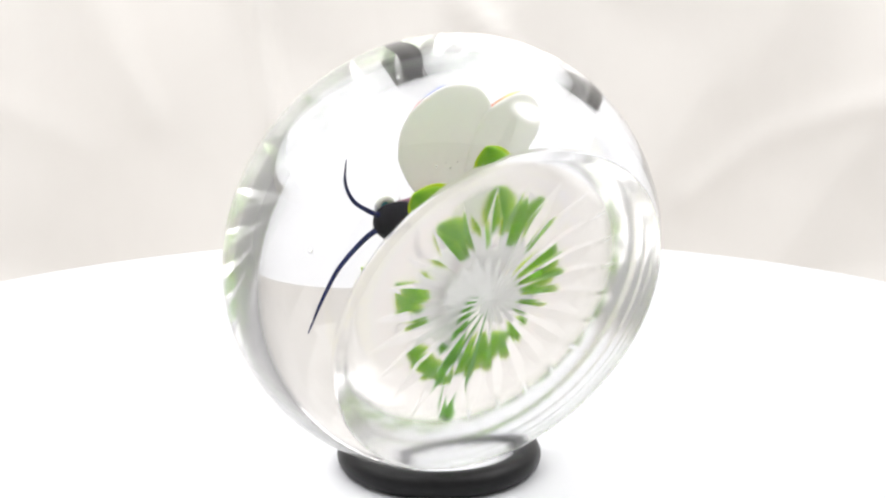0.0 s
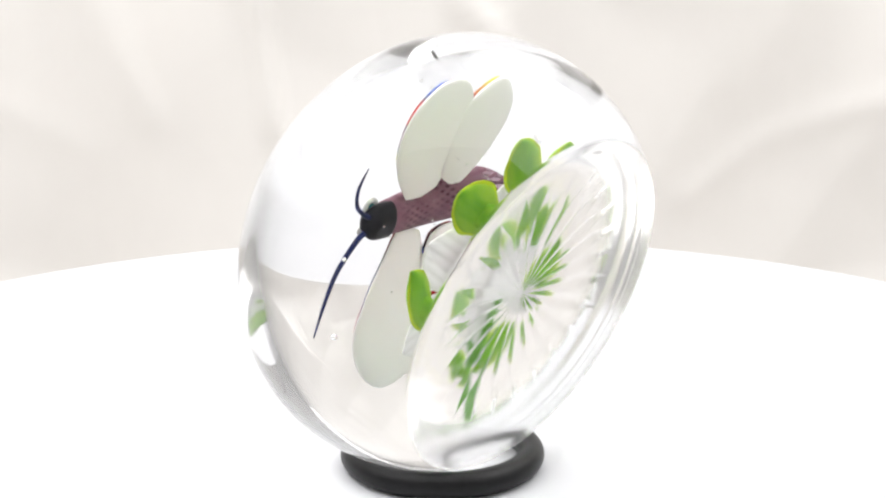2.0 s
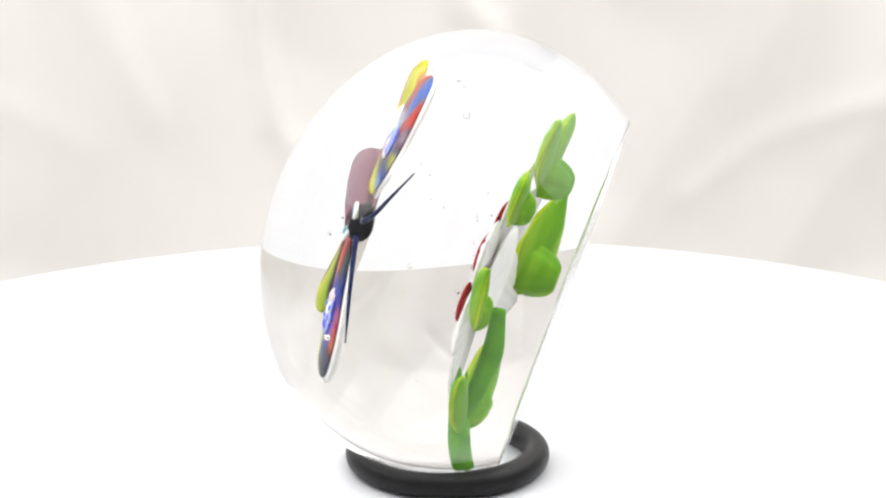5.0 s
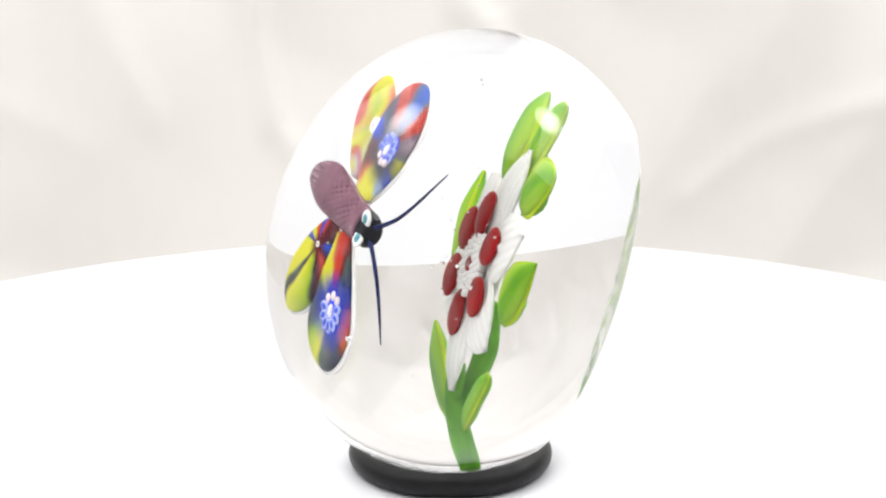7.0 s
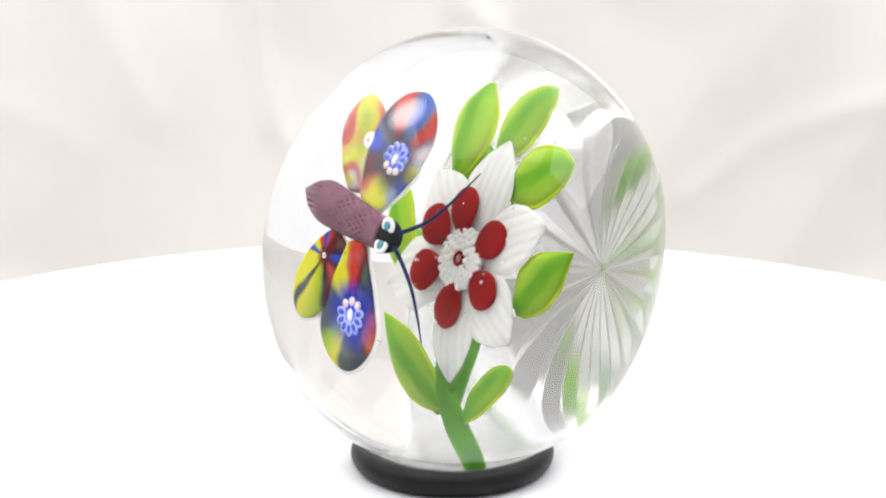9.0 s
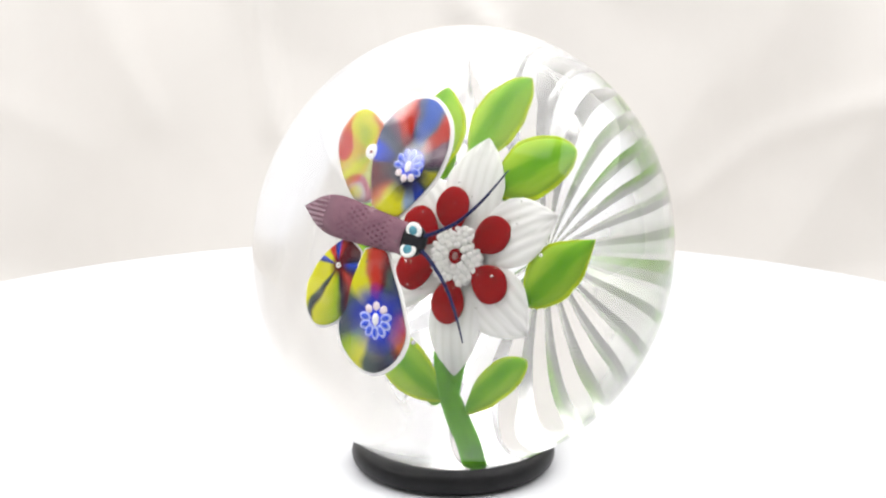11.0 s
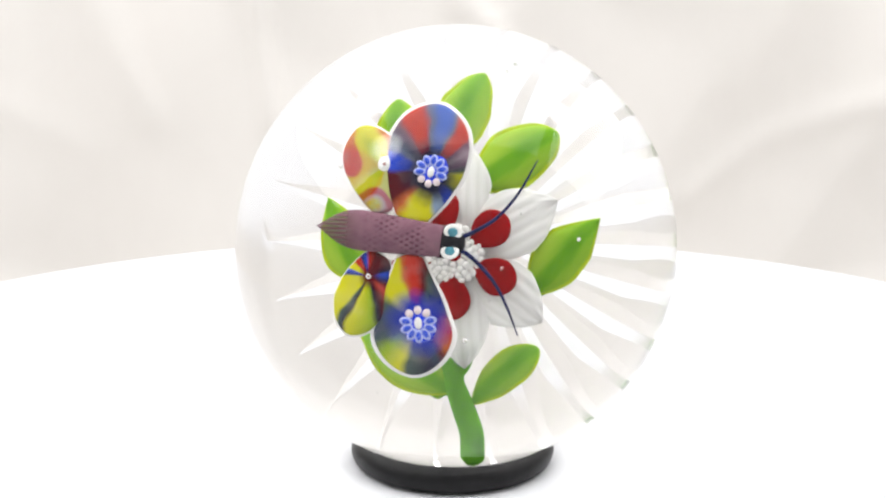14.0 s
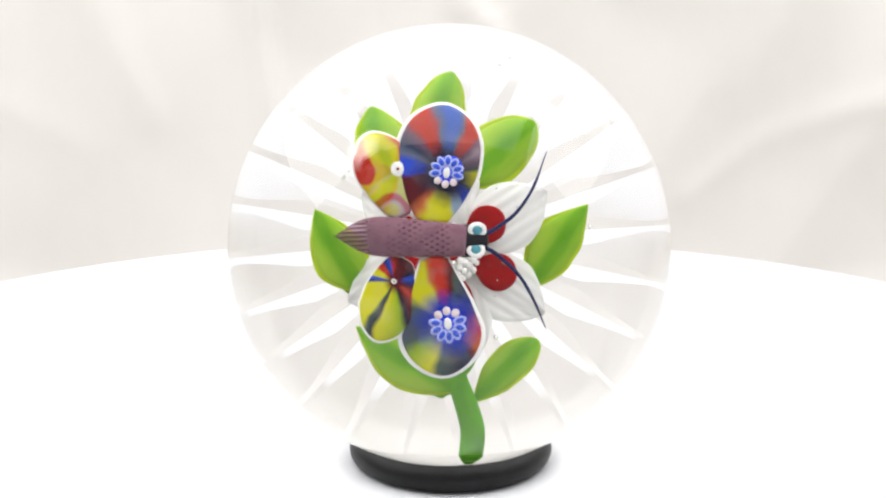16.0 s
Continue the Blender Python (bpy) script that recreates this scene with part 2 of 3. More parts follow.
def purple_mesh():
    """Plum glass: a net of darker threads about its middle, long threads and clearer glass towards the tail."""
    m, nodes, links, bsdf = material("plum_net_glass")
    tex = nodes.new("ShaderNodeTexCoord")

    def wave(slant, scale, wobble):
        turn = nodes.new("ShaderNodeMapping")
        turn.inputs["Rotation"].default_value = (0, 0, radians(slant))
        links.new(tex.outputs["Object"], turn.inputs["Vector"])
        w = nodes.new("ShaderNodeTexWave")
        w.inputs["Scale"].default_value, w.inputs["Distortion"].default_value = scale, wobble
        links.new(turn.outputs[0], w.inputs["Vector"])
        return w.outputs["Fac"]

    def math_of(kind, a, b):
        n = nodes.new("ShaderNodeMath")
        n.operation = kind
        for k, source in enumerate((a, b)):
            if isinstance(source, float):
                n.inputs[k].default_value = source
            else:
                links.new(source, n.inputs[k])
        return n.outputs[0]

    sep = nodes.new("ShaderNodeSeparateXYZ")
    links.new(tex.outputs["Object"], sep.inputs[0])

    def reach(low, high):
        r = nodes.new("ShaderNodeMapRange")
        r.inputs["From Min"].default_value, r.inputs["From Max"].default_value = low, high
        links.new(sep.outputs["X"], r.inputs["Value"])
        return r.outputs[0]

    patchy = ramp_of(nodes, links, noise_of(nodes, links, 420.0, 1.0).outputs["Fac"], [(0.38, (0, 0, 0)), (0.55, (1, 1, 1))])
    net = math_of("MAXIMUM", wave(118, 450.0, 0.7), wave(62, 450.0, 0.7))
    net_mask = math_of("MULTIPLY", math_of("MULTIPLY", reach(-0.0105, -0.0085), reach(0.0, -0.0020)), patchy.outputs["Color"])
    net_dark = ramp_of(nodes, links, net, [(0.36, (1, 1, 1)), (0.60, (0, 0, 0))])
    line_dark = ramp_of(nodes, links, wave(90, 520.0, 0.3), [(0.16, (1, 1, 1)), (0.42, (0, 0, 0))])
    tail = reach(-0.0095, -0.0150)
    dark = math_of("MAXIMUM", math_of("MULTIPLY", net_dark.outputs["Color"], net_mask), math_of("MULTIPLY", line_dark.outputs["Color"], math_of("MULTIPLY", tail, 0.75)))
    base = ramp_of(nodes, links, noise_of(nodes, links, 500.0, 3.0).outputs["Fac"], [(0.3, (0.190, 0.090, 0.125)), (0.7, (0.265, 0.138, 0.178))])
    mix = nodes.new("ShaderNodeMix")
    mix.data_type = "RGBA"
    mix.inputs[7].default_value = (0.100, 0.038, 0.060, 1)
    links.new(dark, mix.inputs[0])
    links.new(base.outputs["Color"], mix.inputs[6])
    links.new(mix.outputs[2], bsdf.inputs["Base Color"])
    put(bsdf, Roughness=0.35, Specular_IOR_Level=0.03)
    clear = nodes.new("ShaderNodeBsdfTransparent")
    clear.inputs["Color"].default_value = (0.85, 0.75, 0.80, 1)
    thin = nodes.new("ShaderNodeMixShader")
    between = math_of("SUBTRACT", 1.0, math_of("MULTIPLY", line_dark.outputs["Color"], 0.85))
    links.new(math_of("MULTIPLY", between, math_of("MULTIPLY", reach(-0.0100, -0.0140), 0.66)), thin.inputs[0])
    links.new(bsdf.outputs[0], thin.inputs[1])
    links.new(clear.outputs[0], thin.inputs[2])
    links.new(thin.outputs[0], nodes["Material Output"].inputs["Surface"])
    return m


PLUM = purple_mesh()
WING_A = wing_glass("wing_wedges_upper", [(0.0, YEL), (0.03, YEL), (0.05, ICE), (0.085, ICE), (0.10, BLU), (0.15, BLU), (0.17, DGR), (0.20, YEL), (0.27, YEL), (0.29, DGR), (0.32, PUR), (0.36, MAU), (0.395, PUR), (0.41, RD), (0.455, RD), (0.47, GRY), (0.485, LBL), (0.52, LBL), (0.54, GRY), (0.56, RD), (0.61, RD), (0.63, PUR), (0.67, SLT), (0.70, GRY), (0.72, BLU), (0.77, BLU), (0.79, MAR), (0.88, MAR), (0.92, ORG), (0.95, YEL), (1.0, YEL)], 0.05, DRK, 0.0040)
WING_B = wing_glass("wing_wedges_lower", [(0.0, RD), (0.02, RD), (0.035, ORG), (0.05, YEL), (0.12, YEL), (0.16, DGR), (0.27, SLT), (0.31, DGR), (0.35, GRN), (0.43, YEL), (0.46, DGR), (0.53, DRK), (0.57, SLT), (0.60, MAR), (0.63, ORG), (0.71, RD), (0.77, ORG), (0.80, MAR), (0.83, SLT), (0.87, NVY), (0.93, SLT), (0.955, DGR), (0.975, MAR), (1.0, RD)], 0.06, COB, 0.0039)
WING_C = wing_glass("wing_wedges_yellow", [(0.0, ICE), (0.06, BLU), (0.12, BLU), (0.16, PNK), (0.24, YEL), (0.32, GRN), (0.38, PNK), (0.43, RD), (0.47, YEL), (0.60, YEL), (0.65, RD), (0.76, RD), (0.79, PNK), (0.82, YEL), (0.87, GRN), (0.91, ORG), (0.94, ICE), (1.0, ICE)], 0.22, PNK, 0.0010,
                    [(0.34, GRN), (0.42, YEL), (0.50, YEL), (0.53, RD), (0.60, RD), (0.64, PNK), (0.70, YEL)])
WING_D = wing_glass("wing_wedges_striped", [(0.0, MAR), (0.05, RD), (0.08, BLU), (0.12, NVY), (0.14, RD), (0.18, RD), (0.20, YEL), (0.25, YEL), (0.265, BLU), (0.30, NVY), (0.315, YEL), (0.45, YEL), (0.465, DGR), (0.485, DRK), (0.50, YEL), (0.57, GRN), (0.60, DRK), (0.64, MAR), (0.70, RD), (0.74, MAR), (0.78, NVY), (0.83, BLU), (0.86, DRK), (0.93, MAR), (1.0, MAR)], 0.06, MAR, 0.0014)

# ---------- mesh helpers ----------
MM = 0.001


def part(name, bm, mat, parent, label="", at=None, smooth=True):
    me = bpy.data.meshes.new(name)
    bmesh.ops.recalc_face_normals(bm, faces=bm.faces)
    bm.to_mesh(me)
    bm.free()
    if smooth:
        me.polygons.foreach_set("use_smooth", [True] * len(me.polygons))
    me.materials.append(mat)
    ob = new(name, me)
    ob.parent = parent
    if at is not None:
        ob.matrix_basis = at
    return tagged(ob, label)


def loft(bm, rows, closed=True, caps=True):
    """Rows of points, each a closed ring, joined one to the next."""
    rings = [[bm.verts.new(p) for p in row] for row in rows]
    n = len(rings[0])
    for a, b in zip(rings, rings[1:]):
        for i in range(n if closed else n - 1):
            j = (i + 1) % n
            bm.faces.new((a[i], a[j], b[j], b[i]))
    if caps:
        for ring in (rings[0], rings[-1]):
            mid = bm.verts.new(sum((v.co for v in ring), Vector()) / n)
            for i in range(n):
                bm.faces.new((ring[i], ring[(i + 1) % n], mid))
    return rings


def spline(points, count):
    """Points along a smooth line through the given ones."""
    p = [Vector(q) for q in points]
    p = [2 * p[0] - p[1]] + p + [2 * p[-1] - p[-2]]
    out = []
    spans = len(p) - 3
    for k in range(count):
        u = k / (count - 1) * spans
        i = min(int(u), spans - 1)
        u -= i
        a, b, c, d = p[i:i + 4]
        out.append(0.5 * (2 * b + (c - a) * u + (2 * a - 5 * b + 4 * c - d) * u ** 2 + (3 * b - a - 3 * c + d) * u ** 3))
    return out


def tube(points, radii, count=28, sides=12, flat=1.0):
    """A tapered round rod along a smooth line; flat squeezes it along z."""
    bm = bmesh.new()
    line = spline(points, count)
    rows = []
    for k, p in enumerate(line):
        way = (line[min(k + 1, count - 1)] - line[max(k - 1, 0)]).normalized()
        side = way.cross(Vector((0, 0, 1)))
        side = side.normalized() if side.length > 1e-6 else Vector((1, 0, 0))
        up = side.cross(way)
        u = k / (count - 1) * (len(radii) - 1)
        i = min(int(u), len(radii) - 2)
        r = radii[i] + (radii[i + 1] - radii[i]) * (u - i)
        rows.append([p + side * r * math.cos(a) + up * r * flat * math.sin(a) for a in (math.tau * j / sides for j in range(sides))])
    loft(bm, rows)
    return bm


def blade(length, width, thick, belly=0.5, sharp=1.0, bend=0.0, arch=0.0, ribs=0, rough=0.0, seed=0, along=26, across=18, under=1.0, neck=0.75, stub=0.0):
    """A solid leaf or wing shape along +x from the origin: widest at belly, pointed by sharp, lens-shaped in section.
    under thins its lower side; bend leans its midline to the side, arch lifts its middle, ribs are shallow furrows along it."""
    bm = bmesh.new()
    rows = []
    for k in range(along + 1):
        u = 0.5 - 0.498 * math.cos(math.pi * k / along)
        w = u / belly if u < belly else (1 - u) / (1 - belly)
        half = width / 2 * math.sin(math.pi / 2 * w) ** (sharp if u > belly else neck)
        if u < belly:
            half = width / 2 * stub * min(1.0, u / 0.03) + half * (1 - stub)
        half *= 1 + rough * noise.noise(Vector((u * 6, seed * 3.1, 0)))
        mid_y = bend * math.sin(math.pi * u)
        mid_z = arch * math.sin(math.pi * u)
        row = []
        for j in range(across * 2):
            a = math.tau * j / (across * 2)
            y, z = math.cos(a), math.sin(a)
            wave = 0.20 * thick * math.cos(ribs * math.pi * y) * (1 - y * y) if ribs else 0.0
            lift = thick / 2 * z * min(1.0, 2.2 * half / width + 0.15) * (1.0 if z > 0 else under)
            row.append((length * u, mid_y + half * y, mid_z + lift + (wave if z > 0 else -wave)))
        rows.append(row)
    loft(bm, rows)
    return bm


def span(base, tip, roll=0.0):
    """The pose that takes +x from base to tip, with +z as near to the dome's axis as it can be; in millimetres."""
    b, t = Vector(base) * MM, Vector(tip) * MM
    x = (t - b).normalized()
    y = Vector((0, 0, 1)).cross(x).normalized()
    z = x.cross(y)
    m = Matrix((x, y, z)).transposed().to_4x4()
    return Matrix.Translation(b) @ m @ Matrix.Rotation(radians(roll), 4, "X"), (t - b).length


def ball(radius, flat=1.0, u=20, v=12):
    bm = bmesh.new()
    bmesh.ops.create_uvsphere(bm, u_segments=u, v_segments=v, radius=radius)
    bmesh.ops.scale(bm, vec=(1, 1, flat), verts=bm.verts)
    return bm


def torus(radius, tube_radius, around=48, sides=14, flat=1.0):
    bm = bmesh.new()
    rows = []
    for k in range(around + 1):
        a = math.tau * (k % around) / around
        rows.append([((radius + tube_radius * math.cos(b)) * math.cos(a), (radius + tube_radius * math.cos(b)) * math.sin(a), tube_radius * flat * math.sin(b))
                     for b in (math.tau * j / sides for j in range(sides))])
    loft(bm, rows, caps=False)
    bmesh.ops.remove_doubles(bm, verts=bm.verts, dist=tube_radius * 0.001)
    return bm


# ---------- the setting ----------
FLOOR = -0.130


# creases in the cloth: from and to (across, up), how broad, how proud
CREASES = (((-0.073, 0.030), (-0.066, -0.016), 0.0045, 0.0050), ((-0.066, -0.016), (-0.050, -0.034), 0.006, 0.0035),
           ((0.098, -0.050), (0.132, -0.034), 0.0060, 0.0030), ((0.132, -0.034), (0.215, -0.022), 0.0065, 0.0028),
           ((-0.215, -0.020), (-0.150, -0.040), 0.0090, 0.0020), ((0.006, 0.030), (0.030, 0.004), 0.0055, 0.0045),
           ((0.160, 0.030), (0.120, -0.010), 0.009, 0.0022), ((-0.150, 0.028), (-0.120, -0.020), 0.010, 0.0035))


def crease_at(x, z):
    out = 0.0
    for (x0, z0), (x1, z1), broad, proud in CREASES:
        dx, dz = x1 - x0, z1 - z0
        u = max(0.0, min(1.0, ((x - x0) * dx + (z - z0) * dz) / (dx * dx + dz * dz)))
        d = math.hypot(x - x0 - u * dx, z - z0 - u * dz) / broad
        if d < 3:
            out = max(out, proud * math.exp(-d * d))
    return out


def build_backdrop():
    """Cream cloth laid under the turntable and swept up behind it, softly creased."""
    bm = bmesh.new()
    profile = []
    wall_y, bend, lean = 0.47, 0.05, 0.20
    for k in range(40):
        profile.append((-1.2 + (wall_y - bend + 1.2) * k / 40, FLOOR))
    for k in range(24):
        a = (math.pi / 2 - lean) * k / 24
        profile.append((wall_y - bend + bend * 1.2 * math.sin(a), FLOOR + bend * (1 - math.cos(a))))
    y0, z0 = profile[-1]
    for k in range(1, 160):
        h = 1.5 * (0.10 * k / 159 + 0.90 * (k / 159) ** 2)
        profile.append((y0 + h * math.sin(lean), z0 + h * math.cos(lean)))
    nx = 420
    rows = []
    for i, (y, z) in enumerate(profile):
        up = min(1.0, max(0.0, (y - 0.30) / 0.14))
        row = []
        for j in range(nx + 1):
            s = 2 * j / nx - 1
            x = 1.6 * (0.18 * s + 0.82 * s ** 3)
            q = Vector((x * 5.0 + z * 2.6, z * 4.0 + y * 1.5, 3.7))
            fold = noise.noise(q) * 0.007 + abs(noise.noise(q * 2.1 + Vector((4, 0, 0)))) * 0.007
            crease = -abs(noise.noise(Vector((x * 9 - z * 7, z * 3, 9.1)))) * 0.009
            d = (fold + crease) * up + 0.0015 * noise.noise(Vector((x * 14, y * 14, 1))) * (1 - up)
            d += crease_at(x, z) * up
            hump = min(1.0, max(0.0, (0.200 - abs(x + 0.004)) / 0.15))
            hump = hump * hump * (3 - 2 * hump) * min(1.0, max(0.0, (y - 0.16) / 0.22)) * max(0.0, 1 - max(0.0, z - 0.05) / 0.25)
            row.append((x, y - d * 0.9 * up - 0.095 * hump, z + d * (1 - 0.6 * up)))
        rows.append(row)
    verts = [[bm.verts.new(p) for p in row] for row in rows]
    for a, b in zip(verts, verts[1:]):
        for j in range(nx):
            bm.faces.new((a[j], a[j + 1], b[j + 1], b[j]))
    cloth = part("backdrop", bm, CLOTH, None)
    solid = cloth.modifiers.new("thickness", "SOLIDIFY")
    solid.thickness, solid.offset = 0.0006, -1.0
    return tagged(cloth, "cream cloth backdrop swept up behind the turntable, softly creased", "backdrop", kind="structure")


def build_turntable():
    base = tagged(new("turntable"), "round plain white turntable with a flat top", "turntable")
    bm = bmesh.new()
    rows = []
    for r, z in ((0.001, 0), (0.08, 0), (0.1545, 0), (0.1556, -0.0005), (0.15606, -0.0016), (0.15606, -0.010), (0.1550, -0.0114)):
        rows.append([(r * math.cos(a), r * math.sin(a), z) for a in (math.tau * k / 160 for k in range(160))])
    loft(bm, rows)
    part("disc", bm, PLATE, base, "white turntable plate")
    bm = bmesh.new()
    rows = []
    for r, z in ((0.118, -0.0114), (0.120, -0.013), (0.124, FLOOR + 0.002), (0.122, FLOOR + 0.0005)):
        rows.append([(r * math.cos(a), r * math.sin(a), z) for a in (math.tau * k / 96 for k in range(96))])
    loft(bm, rows)
    part("foot", bm, PLATE, base, "white turntable foot")
    return base


def build_ring():
    bm = torus(0.01525, 0.00231, 128, 24)
    bmesh.ops.translate(bm, vec=(0, 0, 0.00231), verts=bm.verts)
    return tagged(part("rubber_ring", bm, RUBBER, None), "glossy black rubber ring that holds the paperweight upright", "ring")


# ---------- the paperweight ----------
WIDE, FRONT, BACK, CUT = 37.5, 31.45, 33.8, 19.9


def build_glass(root):
    """The clear body: a low dome, a rounded back cut off flat, a foot rim and a hollow base with a star of cut rays."""
    bm = bmesh.new()
    n_rays, steps = 24, 8
    n = n_rays * steps
    pitch = math.tau / n_rays
    star_x, star_y = 0.7, 1.4
    rows = []
    for k in range(1, 71):
        a = math.pi / 2 * k / 70
        rows.append((WIDE * math.sin(a), FRONT * math.cos(a)))
    low, high = 0.3, 0.75
    for _ in range(40):
        stop = (low + high) / 2
        out = Vector((math.cos(stop) / WIDE, -math.sin(stop) / BACK)).normalized()
        heart = Vector((WIDE * math.cos(stop), -BACK * math.sin(stop))) - out * FILLET
        low, high = (stop, high) if heart.y > FILLET - CUT else (low, stop)
    for k in range(1, 41):
        a = stop * k / 40
        rows.append((WIDE * math.cos(a), -BACK * math.sin(a)))
    start = math.atan2(out.y, out.x)
    for k in range(1, 13):
        a = start + (-math.pi / 2 - start) * k / 12
        rows.append((heart.x + FILLET * math.cos(a), heart.y + FILLET * math.sin(a)))
    rows.append((HOLLOW, -CUT))
    shell = len(rows)

    def hollow_z(r):
        return -CUT + DEPTH * (1 - (r / HOLLOW) ** 2)

    for k in range(1, 14):
        r = HOLLOW + (REACH + 0.35 - HOLLOW) * k / 13
        rows.append((r, hollow_z(r)))
    rings = []
    top = bm.verts.new((0, 0, FRONT * MM))
    for k, (r, z) in enumerate(rows):
        blend = max(0.0, (k + 1 - shell) / 13)
        rings.append([bm.verts.new(((r * math.cos(math.tau * i / n) + star_x * blend) * MM, (r * math.sin(math.tau * i / n) + star_y * blend) * MM, z * MM)) for i in range(n)])
    # the star: each ray a spindle-shaped groove, deepest along its middle
    star = []
    for k in range(40):
        r = REACH - (REACH - 0.5) * k / 39
        half = r * pitch / 2
        w = max(min(half * 0.80, STAR_WIDTH * (1 - r / REACH)), half * 0.02)
        deep = w * STAR_SLOPE if k else 0.0
        ring = []
        for i in range(n_rays):
            mid = pitch * i + 0.05
            for off, lift in ((-half, 0), (-(half + w) / 2, 0), (-w, 0), (-w / 2, 0.5), (0, 1), (w / 2, 0.5), (w, 0), ((half + w) / 2, 0)):
                a = mid + off / r
                ring.append(bm.verts.new(((r * math.cos(a) + star_x) * MM, (r * math.sin(a) + star_y) * MM, (hollow_z(r) + deep * lift) * MM)))
        star.append(ring)
    for i in range(n):
        bm.faces.new((top, rings[0][i], rings[0][(i + 1) % n]))
    for k, (a, b) in enumerate(zip(rings, rings[1:])):
        for i in range(n):
            f = bm.faces.new((a[i], b[i], b[(i + 1) % n], a[(i + 1) % n]))
            f.material_index = 1 if k >= shell - 14 else 0
    joined = [rings[-1]] + star
    for k, (a, b) in enumerate(zip(joined, joined[1:])):
        o = steps // 2 if k == 0 else 0
        for i in range(n):
            i2 = (i + 1) % n
            bm.faces.new((a[(i - o) % n], b[i], b[i2], a[(i2 - o) % n])).material_index = 1
            if k and i % steps in (2, 4, 6):
                bm.edges.get((a[i], b[i])).smooth = False
    mid = bm.verts.new((star_x * MM, star_y * MM, (hollow_z(0) + 0.2) * MM))
    for i in range(n):
        bm.faces.new((star[-1][i], mid, star[-1][(i + 1) % n])).material_index = 1
    body = part("glass_body", bm, GLASS, root, "clear crystal dome with a star-cut hollow base")
    body.data.materials.append(WORN)
    body.visible_shadow = False
    return body


HOLLOW, DEPTH, REACH = 28.6, 3.2, 23.2
STAR_WIDTH, STAR_SLOPE, FILLET = 5.2, 0.37, 1.0


def cane(parent, centre, radius, cells):
    """A sliced millefiori cane: a fan of blue cells let into a pale slice, a bright core, and pale dots towards the wing's root."""
    cx, cy, cz = centre

    def spot(reach, degrees, lift, long=1.0, broad=1.0):
        a = radians(degrees)
        return Matrix.Translation(((cx + reach * math.cos(a)) * MM, (cy + reach * math.sin(a)) * MM, (cz + lift) * MM)) @ Matrix.Rotation(a, 4, "Z") @ Matrix.Diagonal((long, broad, 1, 1))

    part("cane_slice", ball(radius * 0.92 * MM, 0.13, 28, 8), COBALT, parent, "cobalt blue cane slice", spot(radius * 0.16, 0, -0.04, 1.05, 1.0))
    part("cane_core", ball(radius * 0.24 * MM, 0.5, 16, 8), BEAD, parent, "bright cane centre", spot(-radius * 0.02, 0, 0.20, 1.35, 0.85))
    for i in range(cells):
        degrees = -102 + 204 * i / (cells - 1)
        part("cane_cell", ball(radius * 0.235 * MM, 0.34, 16, 8), PALE, parent, "pale blue cane cell", spot(radius * 0.62, degrees, 0.20, 1.5, 0.94))
        part("cell_core", ball(radius * 0.175 * MM, 0.45, 14, 8), AZURE, parent, "blue heart of a cane cell", spot(radius * 0.62, degrees, 0.25, 1.5, 0.94))
    for degrees in (140, 180, 220):
        part("cane_dot", ball(radius * 0.21 * MM, 0.5, 14, 8), ROSE, parent, "pinkish white cane dot", spot(radius * 0.66, degrees, 0.10, 1.1, 0.98))


def wing(root, base, tip, width, mat, cane_at, cane_radius, cells, turn, belly=0.66, label="", seed=0, dome=0.9, neck=1.2, cover=0.905):
    """A domed colour-streaked wing laid on a slightly larger milk-white backing, with a cane slice let into it."""
    m, length = span(base, tip)
    inside = m.inverted()
    c = inside @ (Vector(cane_at) * MM)
    front = blade(length * 0.965, width * cover * MM, 2 * dome * MM, belly, 0.55, rough=0.05, seed=seed, under=0.1, neck=neck, stub=0.3)
    bmesh.ops.translate(front, vec=(length * 0.012 - c.x, -c.y, 0.05 * MM), verts=front.verts)
    ob = part("wing", front, mat, root, label, m @ Matrix.Translation((c.x, c.y, 0)))
    back = blade(length, width * MM, 1.1 * MM, belly, 0.55, rough=0.05, seed=seed, neck=neck, stub=0.3)
    bmesh.ops.translate(back, vec=(-c.x, -c.y, -0.30 * MM), verts=back.verts)
    part("wing_backing", back, BACKING, ob, "milk-white wing backing")
    if cells:
        cane(ob, (0, 0, dome - 0.10), cane_radius, cells)
    else:
        at = Matrix.Translation((0, 0, (dome - 0.10) * MM))
        part("cane_disc", ball(cane_radius * MM, 0.25, 20, 8), BEAD, ob, "white cane slice", at)
        part("cane_core", ball(cane_radius * 0.34 * MM, 0.9, 12, 8), RED, ob, "small red cane core", at)
        for k in range(5):
            a = radians(turn) + k * 0.55
            spot = Matrix.Translation((1.9 * cane_radius * math.cos(a) * MM, 1.9 * cane_radius * math.sin(a) * MM, (dome - 0.18) * MM))
            part("cane_dot", ball(cane_radius * 0.26 * MM, 0.4, 10, 6), PALE if k % 2 else RED, ob, "small cane dot", spot)
    return ob


